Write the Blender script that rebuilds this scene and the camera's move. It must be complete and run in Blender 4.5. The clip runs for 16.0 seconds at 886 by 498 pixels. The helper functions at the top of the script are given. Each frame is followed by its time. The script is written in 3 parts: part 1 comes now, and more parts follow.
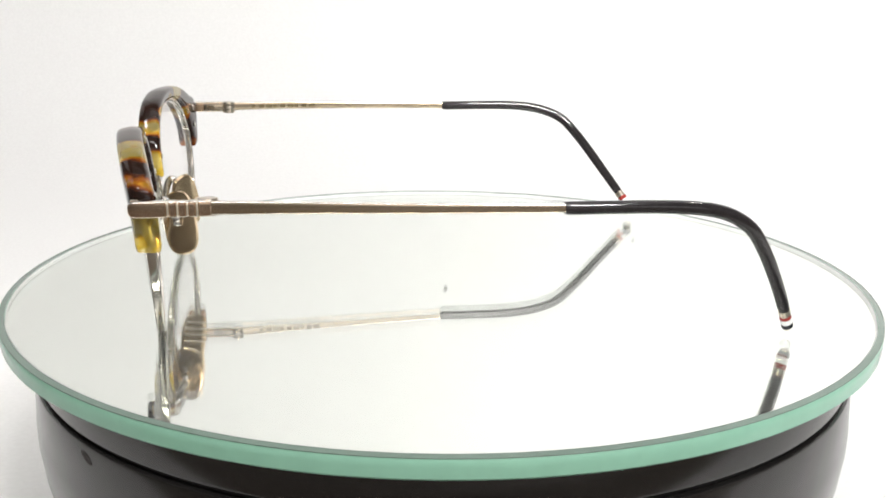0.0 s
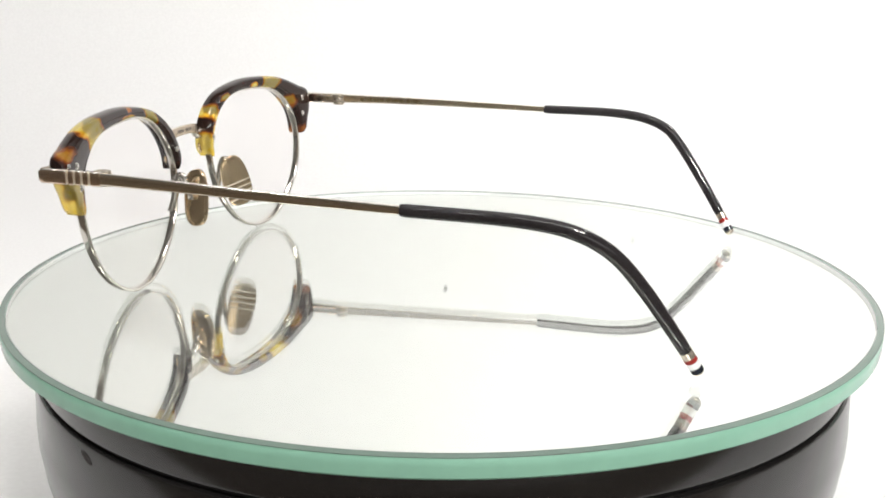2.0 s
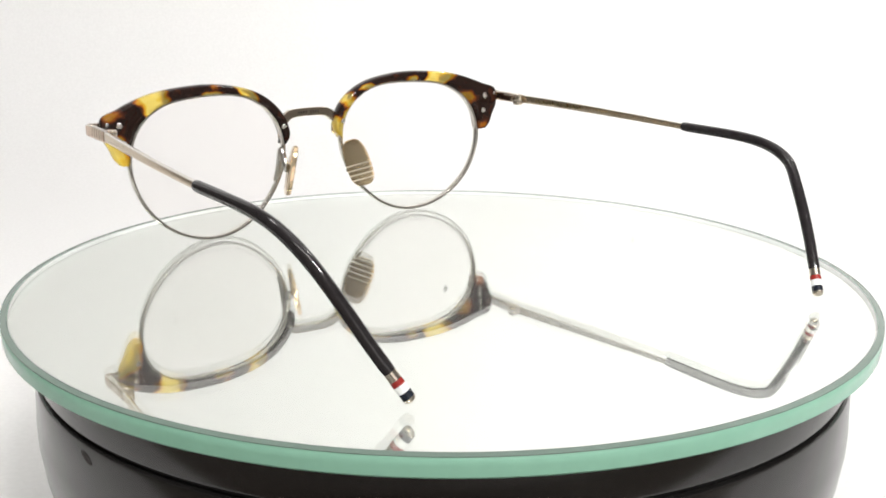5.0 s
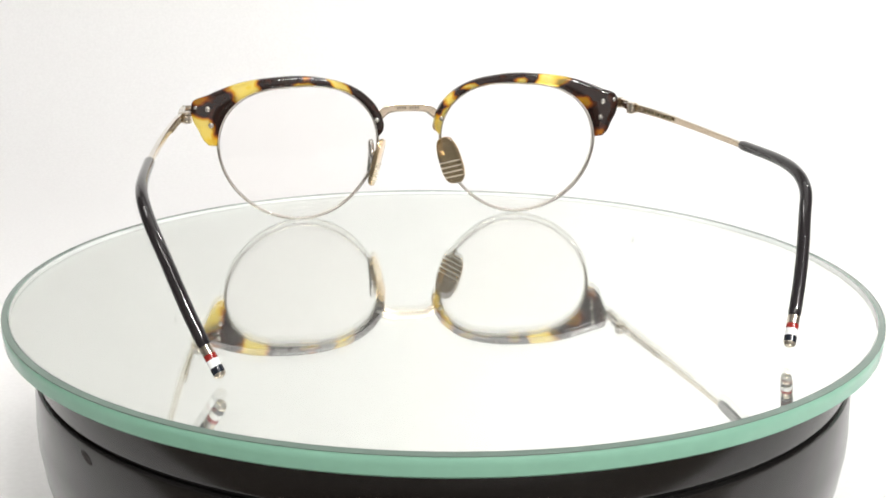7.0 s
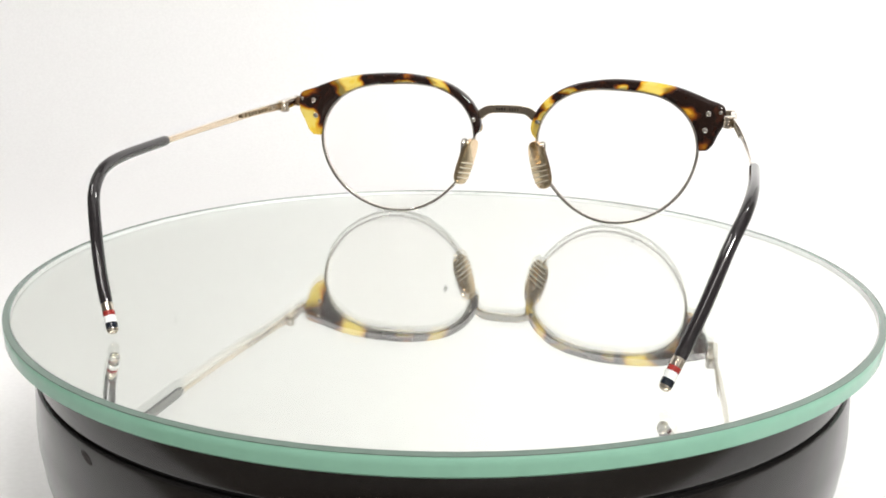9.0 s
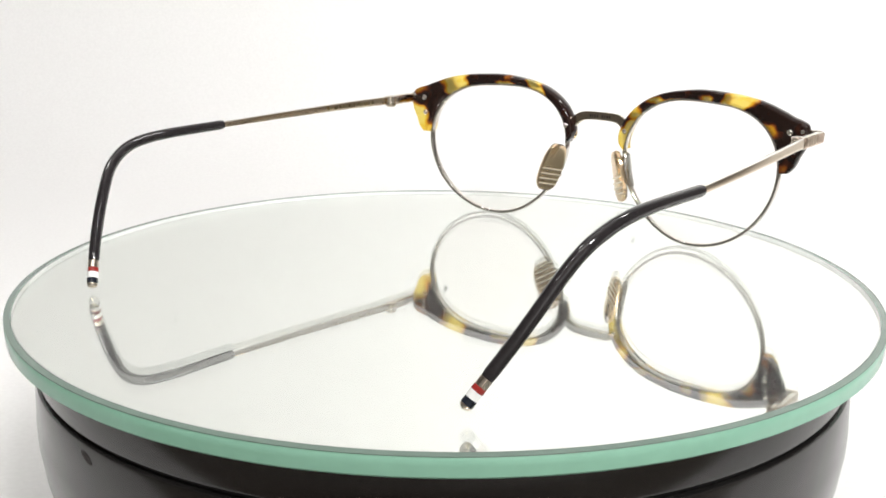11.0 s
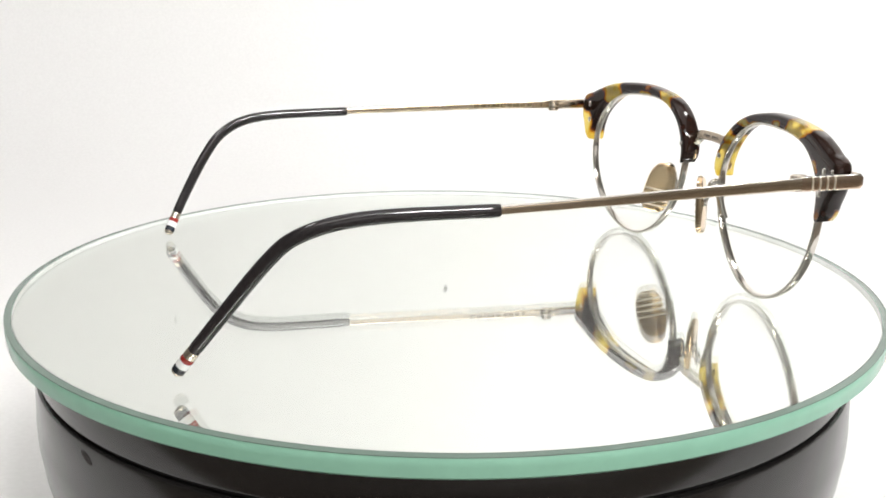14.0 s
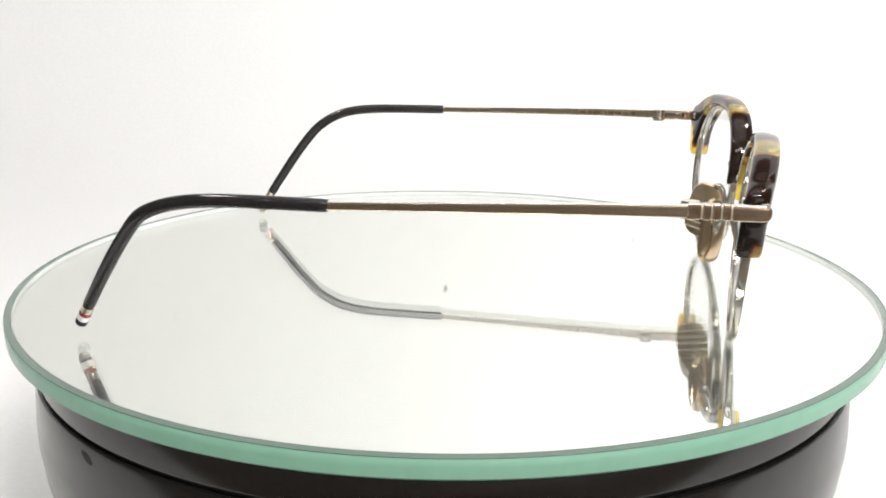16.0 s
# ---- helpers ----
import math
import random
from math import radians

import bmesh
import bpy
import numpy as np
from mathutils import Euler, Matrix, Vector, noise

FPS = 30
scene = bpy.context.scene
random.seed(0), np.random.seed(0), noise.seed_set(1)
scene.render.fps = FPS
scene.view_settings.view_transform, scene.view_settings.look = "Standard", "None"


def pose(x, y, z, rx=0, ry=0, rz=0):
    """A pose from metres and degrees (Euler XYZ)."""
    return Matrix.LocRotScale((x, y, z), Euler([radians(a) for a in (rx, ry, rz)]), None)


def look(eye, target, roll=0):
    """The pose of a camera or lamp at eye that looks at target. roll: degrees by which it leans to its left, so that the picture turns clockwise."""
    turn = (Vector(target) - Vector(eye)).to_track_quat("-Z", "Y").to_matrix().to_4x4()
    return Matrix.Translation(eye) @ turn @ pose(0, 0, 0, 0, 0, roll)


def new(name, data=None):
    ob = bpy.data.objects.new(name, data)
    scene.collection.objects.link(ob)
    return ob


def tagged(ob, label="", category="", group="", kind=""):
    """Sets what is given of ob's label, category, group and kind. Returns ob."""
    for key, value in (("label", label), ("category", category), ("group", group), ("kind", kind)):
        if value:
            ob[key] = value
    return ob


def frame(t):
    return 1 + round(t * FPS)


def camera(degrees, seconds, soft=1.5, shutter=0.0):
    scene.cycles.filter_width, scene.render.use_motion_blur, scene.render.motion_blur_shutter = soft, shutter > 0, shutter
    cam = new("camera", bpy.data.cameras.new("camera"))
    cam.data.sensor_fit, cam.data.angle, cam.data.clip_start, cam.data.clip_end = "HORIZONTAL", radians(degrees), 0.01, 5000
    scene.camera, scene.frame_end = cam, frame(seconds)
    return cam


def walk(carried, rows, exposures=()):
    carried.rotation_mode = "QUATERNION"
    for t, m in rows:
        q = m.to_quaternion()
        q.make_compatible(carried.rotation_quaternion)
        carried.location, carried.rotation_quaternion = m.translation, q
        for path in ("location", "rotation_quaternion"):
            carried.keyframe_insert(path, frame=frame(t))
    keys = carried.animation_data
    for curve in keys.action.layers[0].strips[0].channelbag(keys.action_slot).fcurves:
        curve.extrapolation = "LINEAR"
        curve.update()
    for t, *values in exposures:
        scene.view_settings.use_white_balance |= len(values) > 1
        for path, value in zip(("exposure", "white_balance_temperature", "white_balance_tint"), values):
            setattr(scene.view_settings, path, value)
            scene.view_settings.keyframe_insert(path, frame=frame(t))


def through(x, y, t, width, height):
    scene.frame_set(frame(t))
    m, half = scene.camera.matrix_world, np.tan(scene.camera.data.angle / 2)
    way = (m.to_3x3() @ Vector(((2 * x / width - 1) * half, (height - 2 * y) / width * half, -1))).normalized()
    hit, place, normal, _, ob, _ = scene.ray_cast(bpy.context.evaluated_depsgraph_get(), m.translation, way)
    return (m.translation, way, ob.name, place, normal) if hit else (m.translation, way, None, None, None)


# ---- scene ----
# Units: metres. The glass plate's top lies at ZP; the turntable's axis is x = y = 0.
ZP = 0.058
MM = 0.001

cam = camera(44.564, 16.0, soft=1.75)
EYE = Vector((0.0, -0.260, ZP + 0.07569))
PITCH, YAW, ROLL = 14.872, -0.081, 0.556
AIM = EYE + Vector((math.sin(radians(YAW)) * math.cos(radians(PITCH)), math.cos(radians(YAW)) * math.cos(radians(PITCH)), -math.sin(radians(PITCH))))
walk(cam, [(0.0, look(EYE, AIM, ROLL)), (16.0, look(EYE, AIM, ROLL))], exposures=((0.0, -0.27), (16.0, -0.27)))

# ---- light: small studio lamps over a white cloth sweep, open to a dim room ----
TENT_X, TENT_BACK, TENT_FRONT, TENT_TOP = 0.42, 0.52, 0.22, 0.62
world = bpy.data.worlds.new("world")
scene.world = world
world.use_nodes = True
world.node_tree.nodes["Background"].inputs["Color"].default_value = (0.9, 0.95, 1.0, 1)
world.node_tree.nodes["Background"].inputs["Strength"].default_value = 0.42


def lamp(name, eye, target, sx, sy, watts, colour=(1, 1, 1), spread=180):
    data = bpy.data.lights.new(name, "AREA")
    data.shape, data.size, data.size_y, data.energy, data.color = "RECTANGLE", sx, sy, watts, colour
    data.spread = radians(spread)
    ob = new(name, data)
    ob.matrix_world = look(eye, target)
    return ob


lamp("studio_lamp", (0.30, -0.50, 0.66), (0.29, 0.42, 0.26), 0.16, 0.05, 4.45, (1.0, 0.988, 0.975), 110)
lamp("studio_lamp", (0.36, 0.16, 0.62), (0.06, 0.40, 0.15), 0.10, 0.05, 1.05, (1.0, 0.99, 0.97))
lamp("studio_lamp", (-0.30, 0.00, 0.64), (-0.17, 0.02, 0.0), 0.16, 0.06, 0.22, (1.0, 0.985, 0.96), 70)
lamp("canopy_lamp", (0.08, 0.04, 0.86), (0.08, 0.04, 0.0), 0.70, 0.66, 1.26, (1.0, 0.985, 0.96))
lamp("window_light", (0.95, -1.79, 0.45), (0.95, 0.0, 0.45), 1.6, 0.7, 5.0, (1.0, 0.98, 0.96))
# unseen fill under the ceiling, added for the closed room's ambient light
lamp("room_fill", (0.0, -1.20, 1.78), (0.0, -1.20, 0.0), 1.20, 0.30, 18.0, (1.0, 0.97, 0.93))


# ---- materials ----
def material(name):
    m = bpy.data.materials.new(name)
    m.use_nodes = True
    n = m.node_tree.nodes
    n.clear()
    out = n.new("ShaderNodeOutputMaterial")
    return m, n, m.node_tree.links, out


def grain(n, l, scale, detail=4.0, coords="Object"):
    tc = n.new("ShaderNodeTexCoord")
    tx = n.new("ShaderNodeTexNoise")
    tx.inputs["Scale"].default_value = scale
    tx.inputs["Detail"].default_value = detail
    l.new(tc.outputs[coords], tx.inputs["Vector"])
    return tx


def ramp(n, l, src, stops):
    r = n.new("ShaderNodeValToRGB")
    els = r.color_ramp.elements
    els[0].position, els[0].color = stops[0][0], (*stops[0][1], 1)
    els[1].position, els[1].color = stops[-1][0], (*stops[-1][1], 1)
    for pos, col in stops[1:-1]:
        e = els.new(pos)
        e.color = (*col, 1)
    l.new(src, r.inputs["Fac"])
    return r


def plain(name, a, b, rough=0.4, metal=0.0, scale=400.0, bump=0.0, coat=0.0, ior=1.5, spread=0.08):
    """Two close colours mixed by grain, roughness that varies a little, and fine relief."""
    m, n, l, out = material(name)
    p = n.new("ShaderNodeBsdfPrincipled")
    tx = grain(n, l, scale)
    col = ramp(n, l, tx.outputs["Fac"], ((0.3, a), (0.7, b)))
    l.new(col.outputs["Color"], p.inputs["Base Color"])
    big = grain(n, l, scale * 0.12, 2.0)
    mr = n.new("ShaderNodeMapRange")
    mr.inputs["To Min"].default_value, mr.inputs["To Max"].default_value = max(rough - spread, 0.02), rough + spread
    l.new(big.outputs["Fac"], mr.inputs["Value"])
    l.new(mr.outputs["Result"], p.inputs["Roughness"])
    p.inputs["Metallic"].default_value = metal
    p.inputs["IOR"].default_value = ior
    p.inputs["Coat Weight"].default_value = coat
    p.inputs["Coat Roughness"].default_value = 0.05
    if bump:
        bp = n.new("ShaderNodeBump")
        bp.inputs["Strength"].default_value = bump
        bp.inputs["Distance"].default_value = 0.0001
        l.new(tx.outputs["Fac"], bp.inputs["Height"])
        l.new(bp.outputs["Normal"], p.inputs["Normal"])
    l.new(p.outputs["BSDF"], out.inputs["Surface"])
    return m


def gloss_over(n, l, under, rough, low=0.04):
    """A polished clear skin over a shader: stronger at a glancing view."""
    g = n.new("ShaderNodeBsdfGlossy")
    g.inputs["Roughness"].default_value = rough
    f = n.new("ShaderNodeLayerWeight")
    f.inputs["Blend"].default_value = 0.5
    pw = n.new("ShaderNodeMath")
    pw.operation, pw.inputs[1].default_value = "POWER", 4.4
    l.new(f.outputs["Facing"], pw.inputs[0])
    ma = n.new("ShaderNodeMath")
    ma.operation, ma.inputs[1].default_value, ma.inputs[2].default_value = "MULTIPLY_ADD", 0.9, low
    l.new(pw.outputs[0], ma.inputs[0])
    mix = n.new("ShaderNodeMixShader")
    l.new(ma.outputs[0], mix.inputs["Fac"])
    l.new(under, mix.inputs[1])
    l.new(g.outputs["BSDF"], mix.inputs[2])
    return mix


def tortoise():
    """Polished acetate: brown-black with see-through amber, where the mesh's attribute 'amber' says so."""
    m, n, l, out = material("tortoise_acetate")
    at = n.new("ShaderNodeAttribute")
    at.attribute_name = "amber"
    tx = grain(n, l, 330.0, 5.0)
    add = n.new("ShaderNodeMath")
    add.operation = "MULTIPLY_ADD"
    l.new(tx.outputs["Fac"], add.inputs[0])
    add.inputs[1].default_value = 0.62
    l.new(at.outputs["Fac"], add.inputs[2])
    col = ramp(n, l, add.outputs[0], ((0.32, (0.017, 0.008, 0.006)), (0.46, (0.060, 0.018, 0.008)), (0.60, (0.32, 0.085, 0.010)), (0.76, (0.84, 0.42, 0.03)), (0.94, (0.985, 0.75, 0.12)), (1.0, (0.99, 0.83, 0.27))))
    p = n.new("ShaderNodeBsdfDiffuse")
    l.new(col.outputs["Color"], p.inputs["Color"])
    tr = n.new("ShaderNodeBsdfTranslucent")
    l.new(col.outputs["Color"], tr.inputs["Color"])
    fac = n.new("ShaderNodeMapRange")
    fac.inputs["From Min"].default_value, fac.inputs["From Max"].default_value = 0.44, 0.78
    fac.inputs["To Min"].default_value, fac.inputs["To Max"].default_value = 0.0, 0.84
    l.new(add.outputs[0], fac.inputs["Value"])
    mix = n.new("ShaderNodeMixShader")
    l.new(fac.outputs["Result"], mix.inputs["Fac"])
    clear = n.new("ShaderNodeBsdfTransparent")
    half = n.new("ShaderNodeGamma")
    half.inputs["Gamma"].default_value = 0.6
    l.new(col.outputs["Color"], half.inputs["Color"])
    l.new(half.outputs["Color"], clear.inputs["Color"])
    inner = n.new("ShaderNodeMixShader")
    inner.inputs["Fac"].default_value = 0.80
    l.new(tr.outputs["BSDF"], inner.inputs[1])
    l.new(clear.outputs["BSDF"], inner.inputs[2])
    l.new(p.outputs["BSDF"], mix.inputs[1])
    l.new(inner.outputs["Shader"], mix.inputs[2])
    skin_mix = gloss_over(n, l, mix.outputs["Shader"], 0.07)
    l.new(skin_mix.outputs["Shader"], out.inputs["Surface"])
    return m


def glass(name, colour=(1, 1, 1), ior=1.5, haze=0.0):
    """Clear glass with a faint white veil mixed in to lighten its reflections."""
    m, n, l, out = material(name)
    g = n.new("ShaderNodeBsdfGlass")
    g.inputs["Color"].default_value = (*colour, 1)
    g.inputs["Roughness"].default_value = 0.0
    g.inputs["IOR"].default_value = ior
    d = n.new("ShaderNodeBsdfDiffuse")
    d.inputs["Color"].default_value = (0.80, 0.80, 0.80, 1)
    veil = grain(n, l, 60.0)
    mr = n.new("ShaderNodeMapRange")
    mr.inputs["To Min"].default_value, mr.inputs["To Max"].default_value = haze * 0.8, haze * 1.2
    l.new(veil.outputs["Fac"], mr.inputs["Value"])
    mix = n.new("ShaderNodeMixShader")
    l.new(mr.outputs["Result"], mix.inputs["Fac"])
    l.new(g.outputs["BSDF"], mix.inputs[1])
    l.new(d.outputs["BSDF"], mix.inputs[2])
    l.new(mix.outputs["Shader"], out.inputs["Surface"])
    return m


def thin_glass():
    """A spectacle lens: clear, with the reflection of an uncoated pane."""
    m, n, l, out = material("lens_glass")
    t = n.new("ShaderNodeBsdfTransparent")
    t.inputs["Color"].default_value = (0.995, 0.990, 0.987, 1)
    g = n.new("ShaderNodeBsdfGlossy")
    g.inputs["Roughness"].default_value = 0.01
    f = n.new("ShaderNodeLayerWeight")
    f.inputs["Blend"].default_value = 0.5
    pw = n.new("ShaderNodeMath")
    pw.operation, pw.inputs[1].default_value = "POWER", 5.0
    l.new(f.outputs["Facing"], pw.inputs[0])
    ma = n.new("ShaderNodeMath")
    ma.operation, ma.inputs[1].default_value, ma.inputs[2].default_value = "MULTIPLY_ADD", 0.6, 0.012
    l.new(pw.outputs[0], ma.inputs[0])
    mix = n.new("ShaderNodeMixShader")
    l.new(ma.outputs[0], mix.inputs["Fac"])
    l.new(t.outputs["BSDF"], mix.inputs[1])
    l.new(g.outputs["BSDF"], mix.inputs[2])
    l.new(mix.outputs["Shader"], out.inputs["Surface"])
    return m


def glass_edge(name, base, through, share, rough):
    """Ground glass: green where it is seen from outside, pale where light shines through it."""
    m, n, l, out = material(name)
    p = n.new("ShaderNodeBsdfDiffuse")
    tx = grain(n, l, 250.0)
    col = ramp(n, l, tx.outputs["Fac"], ((0.3, tuple(c * 0.94 for c in base)), (0.7, base)))
    l.new(col.outputs["Color"], p.inputs["Color"])
    t = n.new("ShaderNodeBsdfTranslucent")
    t.inputs["Color"].default_value = (*through, 1)
    mix = n.new("ShaderNodeMixShader")
    mix.inputs["Fac"].default_value = share
    l.new(p.outputs["BSDF"], mix.inputs[1])
    l.new(t.outputs["BSDF"], mix.inputs[2])
    polished = gloss_over(n, l, mix.outputs["Shader"], rough)
    l.new(polished.outputs["Shader"], out.inputs["Surface"])
    return m


def mirror():
    m, n, l, out = material("silvering")
    g = n.new("ShaderNodeBsdfGlossy")
    g.inputs["Roughness"].default_value = 0.0
    g.inputs["Color"].default_value = (0.90, 0.912, 0.886, 1)
    l.new(g.outputs["BSDF"], out.inputs["Surface"])
    return m


def diode():
    m, n, l, out = material("lit_diode")
    e = n.new("ShaderNodeEmission")
    e.inputs["Color"].default_value, e.inputs["Strength"].default_value = (1.0, 0.985, 0.96, 1), 190.0
    l.new(e.outputs["Emission"], out.inputs["Surface"])
    return m


M_DIODE = diode()
M_CLOTH = plain("white_cloth", (0.80, 0.795, 0.79), (0.84, 0.835, 0.83), 0.85, scale=600.0, bump=0.05, spread=0.03)
M_ROOM = plain("grey_wall", (0.50, 0.49, 0.47), (0.56, 0.55, 0.53), 0.8, scale=8.0)
M_TABLE = plain("brown_wood", (0.13, 0.105, 0.082), (0.19, 0.155, 0.125), 0.5, scale=40.0)
M_BLACK = plain("black_gloss_plastic", (0.011, 0.0101, 0.0098), (0.015, 0.0139, 0.0135), 0.19, scale=700.0, bump=0.015, spread=0.03)
M_SEAM = plain("black_rubber", (0.006, 0.006, 0.006), (0.010, 0.010, 0.010), 0.7)
M_SCUFF = plain("dull_scuff", (0.012, 0.010, 0.010), (0.024, 0.018, 0.017), 0.5, scale=2500.0)
M_EDGE = glass_edge("ground_glass_edge", (0.33, 0.635, 0.48), (0.95, 1.0, 0.97), 0.02, 0.16)
M_SKIN = plain("rim_inside_brightness", (0.66, 0.69, 0.68), (0.72, 0.75, 0.74), 0.4, scale=300.0)
M_INNER = plain("grey_bevel_inside", (0.10, 0.105, 0.105), (0.14, 0.147, 0.145), 0.4, scale=300.0)
M_BEVEL = glass_edge("bevelled_glass_edge", (0.17, 0.235, 0.20), (0.92, 0.96, 0.94), 0.05, 0.25)
M_GLASS = glass("plate_glass", (0.99, 1.0, 0.99), 1.62, 0.045)
M_MIRROR = mirror()
M_LENS = thin_glass()
M_TORT = tortoise()
M_GOLD = plain("antique_gold", (0.43, 0.36, 0.28), (0.51, 0.43, 0.34), 0.17, 1.0, scale=1500.0, bump=0.03, spread=0.05)
M_ROD = plain("polished_antique_gold", (0.64, 0.53, 0.39), (0.72, 0.60, 0.45), 0.18, 1.0, scale=1500.0, bump=0.02, spread=0.03)
M_END = plain("rosy_antique_gold", (0.63, 0.475, 0.35), (0.71, 0.54, 0.41), 0.19, 1.0, scale=1500.0, bump=0.02, spread=0.04)
M_RIM = plain("polished_rim_metal", (0.62, 0.59, 0.54), (0.70, 0.67, 0.62), 0.12, 1.0, scale=1500.0, spread=0.03)
M_WORN = plain("worn_engraving", (0.24, 0.19, 0.11), (0.36, 0.29, 0.17), 0.3, 1.0)
M_LINE = plain("pale_engraving", (0.72, 0.65, 0.53), (0.80, 0.73, 0.60), 0.3, 0.7)
M_EDGE_PALE = plain("pale_edge_metal", (0.78, 0.74, 0.67), (0.85, 0.81, 0.74), 0.15, 1.0, scale=1500.0, spread=0.03)
M_PALE = plain("pale_gold", (0.68, 0.60, 0.50), (0.76, 0.68, 0.58), 0.20, 1.0, scale=1500.0, spread=0.04)
M_SILVER = plain("polished_metal", (0.66, 0.64, 0.60), (0.74, 0.72, 0.68), 0.12, 1.0, scale=1500.0, spread=0.04)
M_PAD = plain("brushed_gold_pad", (0.71, 0.55, 0.36), (0.79, 0.62, 0.42), 0.15, 1.0, scale=900.0, bump=0.03, spread=0.05)
M_SLEEVE = plain("black_acetate", (0.020, 0.0178, 0.019), (0.027, 0.024, 0.0255), 0.075, scale=900.0, spread=0.012)
M_RED = plain("red_enamel", (0.27, 0.022, 0.018), (0.34, 0.03, 0.024), 0.2)
M_WHITE = plain("white_enamel", (0.86, 0.86, 0.85), (0.90, 0.90, 0.89), 0.2)
M_NAVY = plain("navy_enamel", (0.010, 0.013, 0.020), (0.014, 0.018, 0.028), 0.15)
M_FAINT = plain("faint_stain", (0.56, 0.56, 0.55), (0.66, 0.66, 0.65), 0.9, scale=3000.0)
M_SPECK = plain("grey_stain", (0.22, 0.22, 0.21), (0.32, 0.32, 0.31), 0.9, scale=3000.0)


# ---- mesh helpers ----
def part(name, bm, mat, parent=None, label="", smooth=True):
    """One mesh object out of a bmesh (in metres), under a thing or a part."""
    me = bpy.data.meshes.new(name)
    bmesh.ops.recalc_face_normals(bm, faces=bm.faces)
    bm.to_mesh(me)
    bm.free()
    for mm in mat if isinstance(mat, (list, tuple)) else [mat]:
        me.materials.append(mm)
    if smooth:
        me.shade_smooth()
        me.set_sharp_from_angle(angle=radians(38))
    ob = new(name, me)
    if parent:
        ob.parent = parent
    if label:
        tagged(ob, label)
    return ob


def pale_edges(ob, mat, limit=0.45):
    """Paler metal on the faces that look up or down."""
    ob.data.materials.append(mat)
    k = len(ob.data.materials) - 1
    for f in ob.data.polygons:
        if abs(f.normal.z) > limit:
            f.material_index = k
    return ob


def skin(bm, rings, closed=False, caps=True):
    """Faces between rings of vertices of equal count."""
    vs = [[bm.verts.new(v) for v in r] for r in rings]
    k = len(vs[0])
    pairs = list(zip(vs, vs[1:])) + ([(vs[-1], vs[0])] if closed else [])
    for a, b in pairs:
        for i in range(k):
            bm.faces.new((a[i], a[(i + 1) % k], b[(i + 1) % k], b[i]))
    if caps and not closed:
        bm.faces.new(vs[0][::-1])
        bm.faces.new(vs[-1])
    return vs


def oval(k=16, square=1.0):
    """Unit cross-section; square > 1 makes it boxier."""
    out = []
    for i in range(k):
        a = 2 * math.pi * (i + 0.5) / k
        c, s = math.cos(a), math.sin(a)
        out.append((math.copysign(abs(c) ** (1 / square), c), math.copysign(abs(s) ** (1 / square), s)))
    return out


def spline(nodes, m=8):
    """Catmull-Rom through the nodes."""
    n = [Vector(v) for v in nodes]
    q = [2 * n[0] - n[1], *n, 2 * n[-1] - n[-2]]
    out = []
    for i in range(1, len(q) - 2):
        a, b, c, d = q[i - 1:i + 3]
        for k in range(m):
            u = k / m
            out.append(0.5 * (2 * b + (c - a) * u + (2 * a - 5 * b + 4 * c - d) * u * u + (3 * b - a - 3 * c + d) * u ** 3))
    return out + [n[-1]]


def sweep(path, size, section=None, up=(0, 0, 1), closed=False, caps=True):
    """A tube in millimetres along path. size: (i / n) -> (half width, half height), width across up, height along it."""
    section = section or oval(16)
    bm = bmesh.new()
    rings = []
    n = len(path)
    for i, pnt in enumerate(path):
        a = path[(i - 1) % n] if closed or i else pnt
        b = path[(i + 1) % n] if closed or i < n - 1 else pnt
        t = (b - a).normalized()
        side = t.cross(Vector(up)).normalized()
        top = side.cross(t).normalized()
        w, h = size(i / (n - 1))
        rings.append([(pnt + side * (x * w) + top * (y * h)) * MM for x, y in section])
    skin(bm, rings, closed, caps)
    return bm


def lathe(profile, k=128, close=False):
    """profile: (radius, height) in metres, turned about z."""
    bm = bmesh.new()
    rings = [[(r * math.cos(2 * math.pi * i / k), r * math.sin(2 * math.pi * i / k), z) for i in range(k)] for r, z in profile]
    skin(bm, rings, close)
    return bm


def box(bm, lo, hi, bevel=0.0):
    """A box in millimetres."""
    vs = bmesh.ops.create_cube(bm, size=1.0)["verts"]
    for v in vs:
        v.co = Vector([(lo[i] + (v.co[i] + 0.5) * (hi[i] - lo[i])) * MM for i in range(3)])
    if bevel:
        es = list({e for v in vs for e in v.link_edges})
        bmesh.ops.bevel(bm, geom=es, offset=bevel * MM, segments=2, affect="EDGES", profile=0.5)
    return bm


def smoothstep(a, b, x):
    u = min(max((x - a) / (b - a), 0.0), 1.0)
    return u * u * (3 - 2 * u)


def table_lookup(rows, x):
    """Smooth interpolation in a short table of (x, value)."""
    for (x0, v0), (x1, v1) in zip(rows, rows[1:]):
        if x <= x1:
            u = min(max((x - x0) / (x1 - x0), 0.0), 1.0)
            return v0 + (v1 - v0) * u
    return rows[-1][1]


